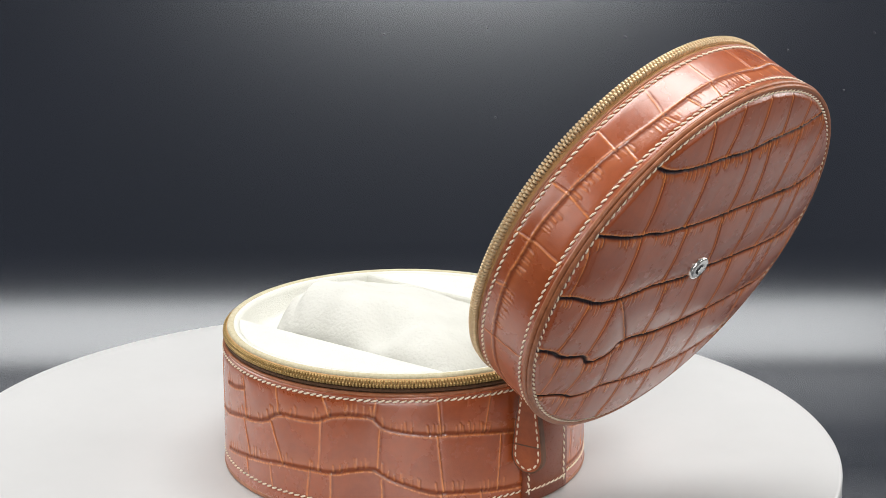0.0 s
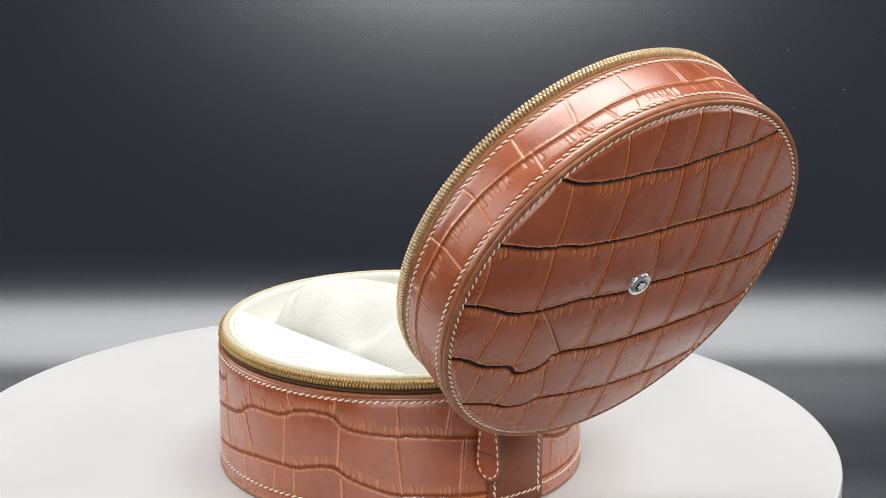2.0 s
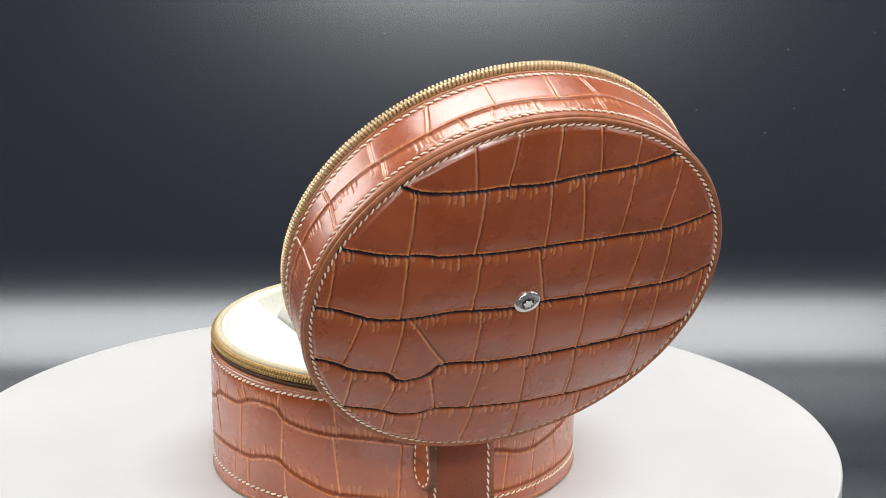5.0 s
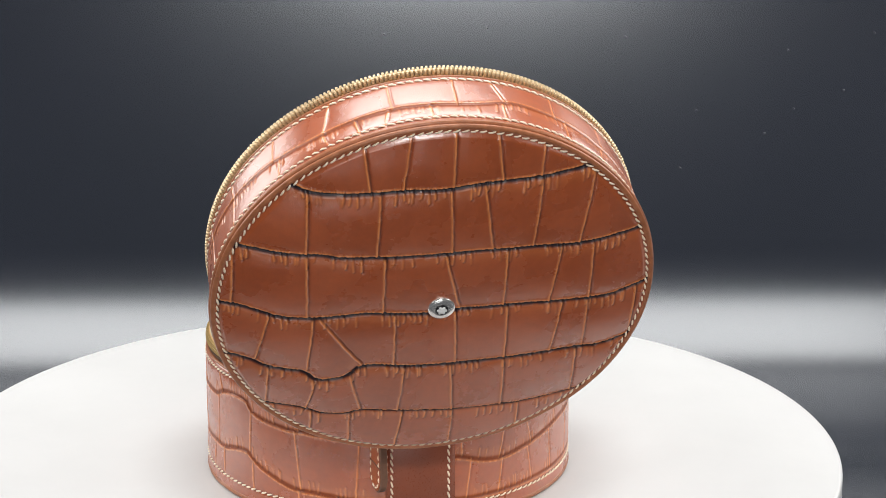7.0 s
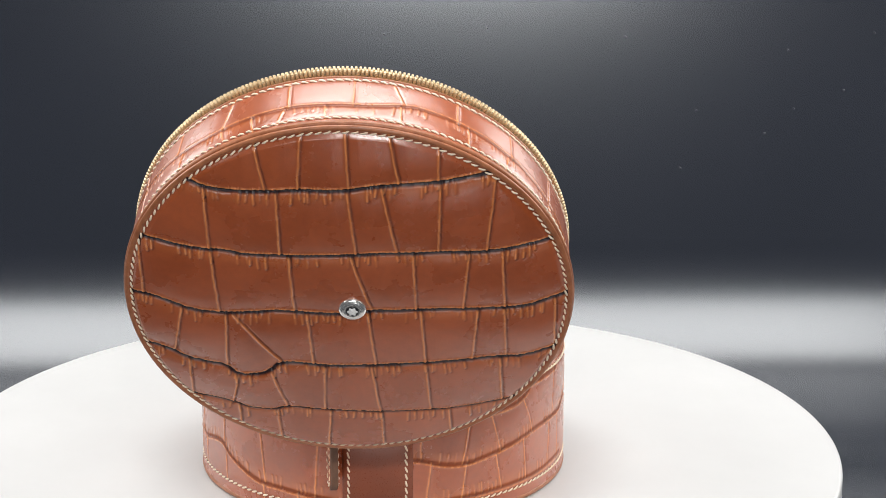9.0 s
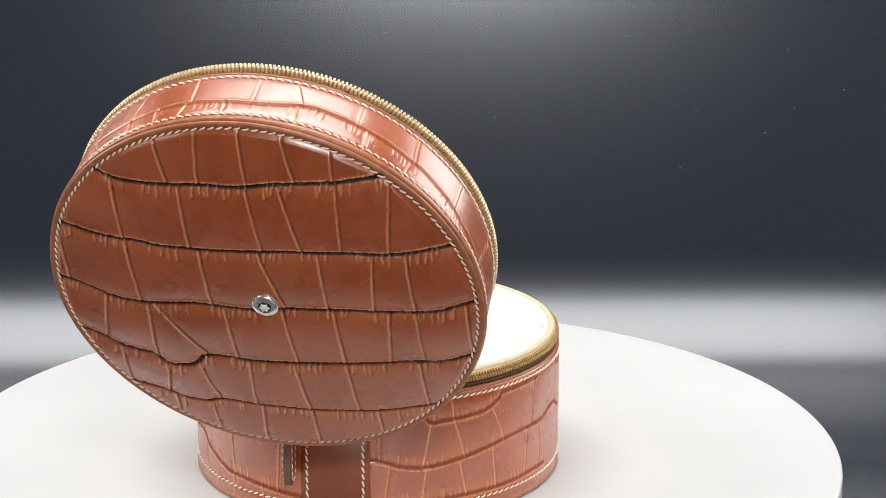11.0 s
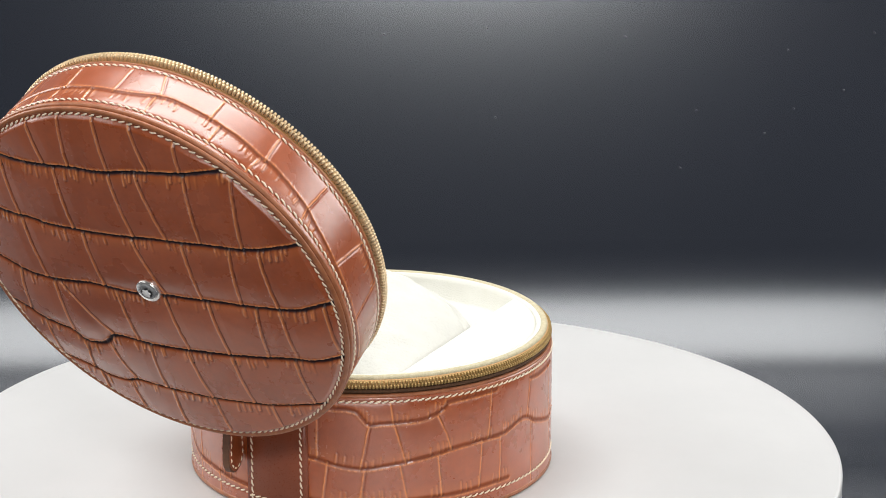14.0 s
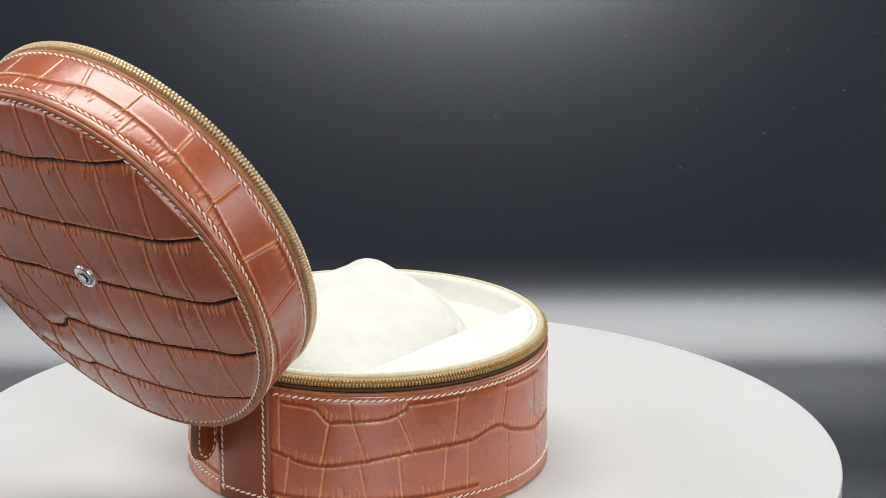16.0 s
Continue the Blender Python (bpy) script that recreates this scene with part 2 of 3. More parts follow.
def sewing(path, parent, long=2.25, thick=0.34, lean=19.0):
    """One row of saddle stitches: path gives, for each stitch, its place, its way and the outward normal."""
    verts, faces = [], []
    rng = random.Random(len(path))
    sides, prof = 6, ((-1.0, 0.25), (-0.75, 0.8), (0.0, 1.0), (0.75, 0.8), (1.0, 0.25))
    for p, way, out in path:
        way, out = Vector(way).normalized(), Vector(out).normalized()
        way = Matrix.Rotation(radians(lean + rng.uniform(-4, 4)), 3, out) @ way
        across = out.cross(way)
        size = rng.uniform(0.92, 1.06)
        base = len(verts)
        for a, r in prof:
            for k in range(sides):
                g = 2 * math.pi * k / sides
                v = Vector(p) + 0.001 * (way * a * long / 2 * size + across * thick * r * math.cos(g) + out * (thick * 0.8 * r * math.sin(g) + 0.12 - 0.22 * abs(a)))
                verts.append(v[:])
        for i in range(len(prof) - 1):
            for k in range(sides):
                n = (k + 1) % sides
                faces.append((base + i * sides + k, base + i * sides + n, base + (i + 1) * sides + n, base + (i + 1) * sides + k))
        faces.append(tuple(base + k for k in range(sides))[::-1])
        faces.append(tuple(base + (len(prof) - 1) * sides + k for k in range(sides)))
    mesh = bpy.data.meshes.new("stitching")
    mesh.from_pydata(verts, [], faces)
    return tagged(finish("stitching", mesh, THREAD, parent, "cream waxed thread stitching"), kind="stuff")


def round_path(radius, z, n, flat=False, start=0.0, end=360.0):
    """Stitches round the z axis; flat: on a face that looks along z, else on a wall that looks outward."""
    rows = []
    for k in range(n):
        a = radians(start + (end - start) * (k + 0.5) / n)
        out = (math.sin(a), -math.cos(a), 0)
        rows.append(((radius * out[0], radius * out[1], z), (math.cos(a), math.sin(a), 0), (0, 0, 1) if flat else out))
    return rows


def zip_teeth(radius, z, n, parent, start, end, high=2.5, half=0.5, metal=BRASS):
    """A row of brass zip teeth round the z axis, in one mesh."""
    verts, faces = [], []
    for k in range(n):
        a = radians(start + (end - start) * (k + 0.5) / n)
        out, way = Vector((math.sin(a), -math.cos(a), 0)), Vector((math.cos(a), math.sin(a), 0))
        base = len(verts)
        for dz, wide, depth in ((-high / 2, half * 0.84, 0.6), (-high * 0.3, half, 0.95), (high * 0.25, half, 1.0), (high / 2, half * 0.8, 0.6)):
            for sx, sy in ((-1, -1), (1, -1), (1.0, 0.4), (0.55, 1), (-0.55, 1), (-1.0, 0.4)):
                v = out * (radius + sy * depth * 0.001) + way * (sx * wide * 0.001) + Vector((0, 0, z + dz * 0.001))
                verts.append(v[:])
        for i in range(3):
            for j in range(6):
                m = (j + 1) % 6
                faces.append((base + i * 6 + j, base + i * 6 + m, base + (i + 1) * 6 + m, base + (i + 1) * 6 + j))
        faces.append(tuple(base + j for j in range(6))[::-1])
        faces.append(tuple(base + 18 + j for j in range(6)))
    mesh = bpy.data.meshes.new("zip_teeth")
    mesh.from_pydata(verts, [], faces)
    return tagged(finish("zip_teeth", mesh, metal, parent, "gold-coloured metal zip teeth", smooth=False), kind="stuff")


# ---- backdrop and turntable ----
def sweep_profile():
    """The vinyl sheet from the side (y, z): flat, a tight bend, then a long slow rise."""
    floor_z, y, a, turned = -0.07, 0.16, 0.0, 2.0
    z = floor_z
    profile = [(-0.5, floor_z), (-0.2, floor_z), (y, floor_z)]
    while a < 88:
        step = (0.13 if a < 60 else 0.55) * radians(turned)
        a += turned
        y, z = y + step * math.cos(radians(a - turned / 2)), z + step * math.sin(radians(a - turned / 2))
        profile.append((y, z))
    return profile + [(y + 0.01, 0.8)]


def build_backdrop():
    bm = bmesh.new()
    rows = [[bm.verts.new((x, y, z)) for x in (-0.42, -0.2, 0.0, 0.2, 0.42)] for y, z in sweep_profile()]
    for a, b in zip(rows[:-1], rows[1:]):
        for j in range(4):
            bm.faces.new((a[j], a[j + 1], b[j + 1], b[j]))
    ob = part("backdrop", bm, BACKDROP)
    tagged(ob, "dark grey satin vinyl sweep, floor curving up to wall", "backdrop", kind="structure")
    bm = bmesh.new()
    bmesh.ops.create_cube(bm, size=1, matrix=Matrix.Translation((0, -0.4, -0.088)) @ Matrix.Diagonal((4.0, 4.0, 0.03, 1)))
    tagged(part("floor", bm, TABLE, smooth=False), "dark worktop under the vinyl sweep", "floor", kind="structure")


def build_room():
    """Unseen plain dim walls and a ceiling, added to close the studio for bounced light, well behind the lamps."""
    for name, x, y, z, wide, deep, high in (("wall_north", 0, 1.65, 1.15, 4.0, 0.1, 2.45), ("wall_south", 0, -2.45, 1.15, 4.0, 0.1, 2.45), ("wall_west", -2.05, -0.4, 1.15, 0.1, 4.2, 2.45),
                                            ("wall_east", 2.05, -0.4, 1.15, 0.1, 4.2, 2.45), ("ceiling", 0, -0.4, 2.43, 4.2, 4.2, 0.1)):
        bm = bmesh.new()
        bmesh.ops.create_cube(bm, size=1, matrix=Matrix.Translation((x, y, z)) @ Matrix.Diagonal((wide, deep, high, 1)))
        tagged(part(name, bm, PLASTER, smooth=False), "plain dim grey plaster, unseen, added to close the studio", name.split("_")[0], kind="structure")


def build_dust():
    """Specks on the rise of the backdrop."""
    bm = bmesh.new()
    depth, height = zip(*sweep_profile()[2:])
    for x, z in ((-0.0003, 0.0799), (0.1401, 0.0472), (0.1704, 0.0374), (0.2071, 0.0553), (0.1841, 0.0477), (0.0495, 0.0446), (0.2218, 0.0797), (0.1321, 0.0233), (0.0465, 0.0824), (0.1086, 0.0785), (0.1823, 0.0725)):
        size = random.uniform(0.00025, 0.00055)
        y = float(np.interp(z, height, depth)) - 0.0001
        m = Matrix.Translation((x, y, z)) @ pose(0, 0, 0, 15, random.uniform(-60, 60), 0) @ Matrix.Diagonal((size * random.uniform(1, 2.4), size * 0.4, size, 1))
        bmesh.ops.create_icosphere(bm, subdivisions=1, radius=1, matrix=m)
    tagged(part("dust", bm, DUST), "pale dust specks on the dark backdrop", "dust", kind="stuff")


def build_turntable():
    top = thing("turntable", "round white plastic display turntable, turning slowly", "turntable")
    r, e = 0.15, 0.0012
    platter = part("platter", lathe([(0, 0), (0.05, 0), (0.1, 0), (0.14, 0)] + [(r - e + e * math.sin(radians(a)), -e + e * math.cos(radians(a))) for a in range(0, 91, 15)]
                   + [(r, -0.011), (r - 0.001, -0.012), (0.1, -0.012), (0, -0.012)], 256), DISC, top)
    part("drive_base", lathe([(0, -0.0135), (0.118, -0.0135), (0.12, -0.016), (0.122, -0.065), (0.120, -0.0698), (0, -0.0698)], 128), GREY, top, "grey round drive base")
    return platter


# ---- watch case ----
CASE = Vector((-0.00099, -0.0087, 0))   # the case stands a little off the turntable's axis
R = 0.05897


def wall_crease(rows):
    """Angles in degrees to mm along the wall."""
    return [[(radians(a) * 59.0, z) for a, z in row] for row in rows]


def build_base(case):
    rng = random.Random(4)
    mains = [[(-119.4, 31.7), (-111.9, 32.5), (-106, 34.1)],
             [(-120, 21.5), (-112.5, 23.2), (-105.3, 24.7), (-101.9, 24.9), (-94.5, 26.4), (-90, 29.8), (-86.9, 30.6), (-80.4, 30.7), (-74, 30.9), (-71, 32.7), (-68.8, 33.5), (-63.4, 34.3),
              (-56.6, 34.1), (-55.2, 32), (-53.2, 30.3), (-46.5, 28.9), (-38.1, 28), (-34.7, 28.3), (-27.7, 27.9), (-22.2, 27.4), (-9, 25.5)],
             [(-120, 9), (-103.1, 12), (-94.9, 13.1), (-87.3, 14.2), (-80.7, 14.5), (-74.7, 14.7), (-71.8, 14.5), (-68.1, 14.8), (-63.6, 16.3), (-56.7, 17.3), (-54.7, 15.9), (-51.6, 13.8),
              (-46.6, 12), (-41.6, 10), (-36.4, 8.9), (-31.2, 8.9), (-25.8, 8.4), (-18.2, 7.8), (-9, 7.2)],
             [(9.3, 21), (13.3, 20.5), (16.1, 19.7), (20.7, 18.3), (26.1, 17.6), (29.6, 17.7), (34.7, 18.5), (43.9, 20), (49.8, 21), (55, 22.1), (65.8, 22.8), (74.6, 22.5), (77.8, 23.7), (82.4, 25),
              (86, 24.9), (88.6, 23.7), (91.5, 21.9), (99.6, 19.3), (105.8, 17.8), (111.1, 18.3), (120, 18.1), (135, 17), (160, 20), (179, 18)],
             [(15.5, 37.1), (25.5, 36.8), (27.7, 34.3), (29.7, 31.7), (33.1, 32.2), (39.8, 32.4), (46.5, 32.8), (50.7, 34.3), (53, 36), (53.7, 37.5), (60, 37.8), (71.5, 38)],
             [(88.5, 37.1), (92.7, 36.5), (99.2, 36.5), (107.7, 36.3)], [(9.6, 6.8), (14.9, 6.5), (30, 6.6), (45, 7), (60.2, 7), (67.7, 7.6), (76.8, 7.4)],
             [(-179, 18), (-160, 16), (-140, 19), (-120, 21.5)]]
    cross = [(-106.5, 38.5, -104.9, 24.7), (-89.6, 39, -88.6, 30.2), (-72.4, 39, -70.4, 32.9), (-55.7, 40, -56.4, 34.1), (-37.5, 40, -36.4, 28.4), (-20.7, 40, -22.6, 27.7),
             (-106.5, 23.8, -103, 12.4), (-91.9, 26.6, -87.3, 14.2), (-73.1, 31.1, -74.1, 14.8), (-54.6, 29.8, -55.3, 17.7), (-37.6, 27.6, -35.6, 9.6), (-17.1, 25.8, -18.2, 7.9)]
    cross += [(-92.8, 11.8, -91.9, 5), (-77.3, 14.3, -78.2, 5), (-70, 14.2, -70.1, 5), (-54.2, 13.7, -53.9, 5), (-105.2, 11.3, -104.4, 5), (-36.4, 8.4, -36, 1), (-24, 8, -23, 1)]
    cross += [(14.2, 39, 13.9, 21.5), (36.1, 39, 37.2, 31.1), (29.7, 31.1, 27, 17.7), (37.5, 30.7, 40.7, 19.2), (50.7, 33.1, 53.4, 27.2), (53.4, 27.2, 55, 21.8), (69.6, 38, 68.2, 22.9),
              (88.5, 37, 86.5, 24.8), (104.4, 36.5, 105.8, 18.2)]
    cross += [(17.1, 19.3, 15.5, 6.9), (28.2, 17, 26.8, 6.8), (39, 18, 41, 7.2), (50.7, 19.9, 51.8, 7.3), (65.8, 22.4, 64.8, 7.6), (73.2, 22.2, 73, 7.6), (89.2, 22.6, 89.4, 1), (105.8, 17.2, 108.7, 1)]
    cross += [(a, 40, a + rng.uniform(-3, 3), 18) for a in (124, 141, 160, 176, -166, -148, -130)] + [(a, 18, a + 2, 1) for a in (118, 133, 152, 171, -172, -155, -138)]
    cols, rows = 1900, 200
    s_axis = np.linspace(-math.pi, math.pi, cols, endpoint=False) * 59.0
    t_axis = np.linspace(0.6, 40.9, rows)
    relief, dye_shade, rub, worn = emboss(s_axis, t_axis, wall_crease(mains), [[(radians(a) * 59.0, z) for a, z in row] for row in lines(cross)], rng, 0.40, 0.68, 0.11, 1, 0.5, plump=0.08, row=8.0)
    relief *= (1 - np.clip(1.2 * bell(t_axis - 39.2, 1.6) + 1.2 * bell(t_axis - 5.0, 1.6), 0, 1))[:, None]
    relief += -0.2 * bell(t_axis - 39.2, 0.55)[:, None] - 0.2 * bell(t_axis - 5.0, 0.55)[:, None]   # the seams pull the hide in
    # The dark of the seam grooves is coloured in as well.
    dye_shade = np.clip(dye_shade + 0.35 * (bell(t_axis - 39.2, 0.4) + bell(t_axis - 5.0, 0.4))[:, None], 0, 1)
    a = s_axis / 59.0
    rad = R + relief * 0.001 - 0.0006 * np.clip((t_axis - 40.2) / 0.7, 0, 1)[:, None] - 0.0005 * np.clip((1.2 - t_axis) / 0.6, 0, 1)[:, None]
    pts = np.stack([rad * np.sin(a), -rad * np.cos(a), np.broadcast_to(t_axis[:, None] * 0.001, rad.shape)], -1)
    body = sheet("base_wall", pts, rows, cols, (dye_shade, rub, worn), LEATHER, case, wrap=True)
    tagged(body, "brown crocodile-embossed leather wall")
    part("bottom_welt", ring(R - 0.0004, 0.0011, 0.0008, 0.0010), EDGE_LEATHER, body)
    part("bottom_panel", lathe([(0, 0.0003), (R - 0.001, 0.0003), (R - 0.001, 0.002), (0, 0.002)], 128), DARK_LEATHER, body)
    part("top_edge", ring(R - 0.0008, 0.0410, 0.0008, 0.0006), EDGE_LEATHER, body, "rolled brown leather edge")
    sewing(round_path(R, 0.0392, 156, start=12, end=348), body)
    sewing(round_path(R, 0.0050, 156), body)

    tape = part("zip_tape", lathe([(R - 0.0011, 0.0395), (R - 0.0013, 0.0420), (R - 0.0012, 0.0432), (R - 0.0020, 0.0440), (R - 0.0036, 0.0442), (R - 0.0036, 0.0395)], 192, True), TAPE, case, "dark brown woven zip tape")
    # The lower half of the zip takes the brass with shade coloured in.
    zip_teeth(R - 0.0010, 0.0439, 320, tape, 13, 347, 1.25, 0.42, SHADED_BRASS)
    zip_teeth(R - 0.0012, 0.0451, 320, tape, 13.52, 347.52, 1.25, 0.42, SHADED_BRASS)
    part("zip_core", ring(R - 0.0017, 0.0446, 0.0010, 0.0014, 10), GOLD_TAPE, tape)
    part("zip_cord", ring(R - 0.0009, 0.0424, 0.0005, 0.0006, 8), TAPE, tape)

    part("lining_edge", ring(R - 0.0026, 0.0460, 0.0012, 0.0011), PIPING, case, "beige cloth edge of the lining")
    part("lining", lathe([(R - 0.0030, 0.0455), (R - 0.0032, 0.0464), (R - 0.0040, 0.0468), (R - 0.0050, 0.0465), (R - 0.0055, 0.0450), (R - 0.0060, 0.0395), (R - 0.0075, 0.0385), (0.03, 0.0382), (0, 0.0382)]), SUEDE, case, "cream suede lining")
    for sign, chord in ((-1, 0.0322), (1, 0.0318)):
        bm = bmesh.new()
        rad, top = R - 0.0050, 0.0466
        half = math.acos(chord / rad)
        outline = [(sign * rad * math.cos(-half + 2 * half * k / 40), rad * math.sin(-half + 2 * half * k / 40)) for k in range(41)]
        bottom = [bm.verts.new((x, y, 0.0384)) for x, y in outline]
        cx = sign * (chord + 0.012)
        loops = [bottom]
        for inset, z in ((0.0, top - 0.0020), (0.0004, top - 0.0008), (0.0012, top - 0.0002), (0.0025, top)):
            loop = []
            for x, y in outline:
                d = Vector((x - cx, y * 0.6))
                d = d.normalized() * inset if d.length > 0 else d
                loop.append(bm.verts.new((x - d.x, y - d.y, z)))
            loops.append(loop)
        for a, b in zip(loops[:-1], loops[1:]):
            for k in range(41):
                bm.faces.new((a[k], a[(k + 1) % 41], b[(k + 1) % 41], b[k]))
        bm.faces.new(loops[-1])
        bmesh.ops.recalc_face_normals(bm, faces=bm.faces)
        pad = part("side_pad", bm, SUEDE, case, "flat cream suede pad", smooth=False)
        pad.rotation_euler.z = radians(3.3)

    panel = part("hinge_panel", lathe([(R + 0.0002, 0.0008), (R + 0.0012, 0.0012), (R + 0.0013, 0.020), (R + 0.0012, 0.0405), (R + 0.0003, 0.0412), (R - 0.0008, 0.0412), (R - 0.0008, 0.0008)], 14, True, -9.2, 11.4),
                 DARK_LEATHER, case, "smooth dark brown leather hinge panel")
    for a in (-7.4, 9.4):
        b = radians(a)
        out, way = (math.sin(b), -math.cos(b), 0), (0, 0, 1)
        sewing([((out[0] * (R + 0.0013), out[1] * (R + 0.0013), 0.0045 + 0.0023 * k), way, out) for k in range(16)], panel)
    sewing(round_path(R + 0.0013, 0.0050, 9, start=-8.6, end=10.8), panel)
    return body


def build_lid(case):
    rng = random.Random(8)
    lid = new("lid")
    lid.parent = case
    turn_of = Matrix(((1, 0, 0), (0, -math.sin(radians(27.1)), -math.cos(radians(27.1))), (0, math.cos(radians(27.1)), -math.sin(radians(27.1))))).to_4x4()
    lid.matrix_local = Matrix.Translation(Vector((-0.00454, -0.12205, 0.08963)) - CASE) @ pose(0, 0, 0, 0, 0, 0.336) @ turn_of
    tagged(lid, "round brown crocodile-embossed leather lid, hanging open")
    # the face, slightly padded
    mains = [[(-46, 44.5), (-41.5, 43.6), (-37.2, 41.6), (-32.5, 40.8), (-25.8, 40.7), (-18.2, 41), (-12.2, 41.7), (-0.6, 41.4), (9.7, 43.2), (25.5, 43.9), (32, 45), (40, 46.2)],
             [(-58, 24), (-50.5, 22.5), (-43.6, 21), (-36.9, 20.5), (-33.4, 20.7), (-27.9, 19.4), (-19.6, 19.2), (-10.5, 19.1), (-0.8, 19.4), (8.4, 20.1), (18.1, 20.2), (27, 20.5), (38.3, 20), (47.9, 21.5), (58, 23.6)],
             [(-61, 2.8), (-55.2, 2.5), (-50.4, 0.9), (-42.9, -2.2), (-34.4, -2.7), (-27.3, -2.2), (-20.2, -1.2), (-13.1, -1.7), (-3.2, -2.6), (4.9, -1.1), (13.4, -1), (22.5, -0.5), (34.6, -0.7), (41.7, -0.6), (48.9, -0.7), (54.5, 1.4), (61, 3.4)],
             [(-58, -16.6), (-50.8, -18.5), (-45.9, -21.7), (-39.6, -22.9), (-35.3, -23.5), (-31.9, -27.6), (-25.2, -26.8), (-22.3, -24.8), (-19.6, -21.7), (-13.5, -21.8), (-7.7, -22.8), (-1.2, -22.9), (6.3, -22.5), (20.8, -21.8), (31.6, -20.9), (41.8, -19.9), (48.3, -20.7), (58, -17.4)],
             [(-47, -37), (-37.4, -38.8), (-33, -40.2), (-30.2, -41.9), (-22.8, -42.5), (-19, -40.5), (-12.4, -41.3), (-6.5, -41.8), (7.7, -42.6), (17.4, -42.2), (26.9, -41.9), (35.8, -40.4), (46, -38.4)]]
    cross = [(-23.4, 59, -20.7, 42), (-10.6, 60, -12, 42), (1, 61, 1.4, 42.5), (12, 60, 14.6, 44), (25.2, 58, 24.9, 44.4)]
    cross += [(-37, 41, -36.6, 21), (-17.8, 40.5, -17.7, 20), (1, 41, 2.7, 20), (9.9, 43, 13.7, 20.6), (25.5, 43.4, 24.8, 21), (40.1, 46, 37.6, 20.5)]
    cross += [(-56, 23, -56.1, 3), (-36.5, 20, -35.5, -2), (-15.5, 18.6, -14.8, -1), (1.1, 19, 6.4, -0.8), (18, 19.8, 18.5, -0.4), (33, 20, 31.3, 0), (41.9, 20, 42.7, -0.2)]
    cross += [(-46, -2, -49.1, -18), (-33.8, -3, -34.7, -23), (-32.1, -3, -19.6, -21), (-11.4, -2.4, -10.5, -22), (5.2, -1.6, 6.9, -22), (19.7, -1.2, 20.8, -21.4), (35.3, -1.2, 33.7, -20.6), (42.6, -1, 43.1, -19), (56.4, 1.5, 56.7, -16)]
    cross += [(-45.5, -22, -45.5, -37), (-31.9, -27.8, -34.4, -40), (-22.8, -25.2, -18.8, -40), (-7.3, -23, -8.1, -41.5), (5.6, -23, 7.7, -42.4), (20.8, -22.2, 21.9, -41.8), (41.5, -20.4, 42.2, -39)]
    cross += [(-32.6, -41, -32.5, -50), (-21.8, -42.8, -21.1, -56), (-6.5, -42, -7.8, -60), (7.9, -43, 8.2, -60), (27.1, -42.2, 27.7, -54)]
    n = 600
    axis = np.linspace(-60.7, 60.7, n)
    relief, dye_shade, rub, worn = emboss(axis, axis, mains[:4], lines(cross), rng, broad=0.68, faint=mains[4:], plump=0.6)
    S, T = np.meshgrid(axis, axis)
    r = np.hypot(S, T)
    # Dark groove under the face stitches, put into the colour.
    dye_shade = np.clip(dye_shade + 0.4 * bell(r - 59.5, 0.4), 0, 1)
    relief = relief * np.clip((59.4 - r) / 1.2, 0.15, 1) - 0.4 * bell(r - 59.5, 0.6)
    height = 0.3 + 3.9 * (1 - np.clip(r / 60.6, 0, 1) ** 3.2) + relief
    pts = np.stack([S, T, height], -1) * 0.001
    index = np.arange(n * n).reshape(n, n)
    quads = np.stack([index[:-1, :-1], index[:-1, 1:], index[1:, 1:], index[1:, :-1]], -1).reshape(-1, 4)
    keep = (r.ravel()[quads] < 60.6).all(1)
    used = np.unique(quads[keep])
    again = np.zeros(n * n, int)
    again[used] = np.arange(len(used))
    mesh = bpy.data.meshes.new("lid_face")
    mesh.from_pydata(pts.reshape(-1, 3)[used].tolist(), [], again[quads[keep]].tolist())
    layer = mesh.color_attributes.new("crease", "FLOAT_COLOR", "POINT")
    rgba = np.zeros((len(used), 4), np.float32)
    rgba[:, 0], rgba[:, 1], rgba[:, 2], rgba[:, 3] = dye_shade.ravel()[used], rub.ravel()[used], worn.ravel()[used], 1
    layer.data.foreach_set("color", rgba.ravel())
    finish("lid_face", mesh, LEATHER, lid, "padded crocodile-embossed leather panel")
    sewing(round_path(0.0595, 0.0004, 158, True), lid)
    # the rim
    rim = 0.0611
    crease = [[(-178, -13), (-150, -11), (-120, -15), (-91.8, -15.6), (-86.1, -14.6), (-75.2, -14.4), (-69.3, -13.7), (-63.9, -13.2), (-57, -12.4), (-51, -11.6), (-47.6, -11.1), (-43, -10.2), (-36, -9.3),
               (-30, -9.2), (-21, -9.4), (-12, -9.6), (-4, -9), (4, -8.7), (9, -9.2), (14, -10.8), (18, -11.6), (22, -11.4), (28, -11.2), (34, -10.9), (40, -10.6), (45, -9.8), (48, -10.3), (53, -9.6),
               (58, -8.8), (63, -8.2), (66, -6.9), (72, -6), (78, -5), (86, -4.7), (98, -4.6), (115, -7), (140, -9), (178, -13)], [(83, -18.4), (88, -18.6), (96, -18.9)]]
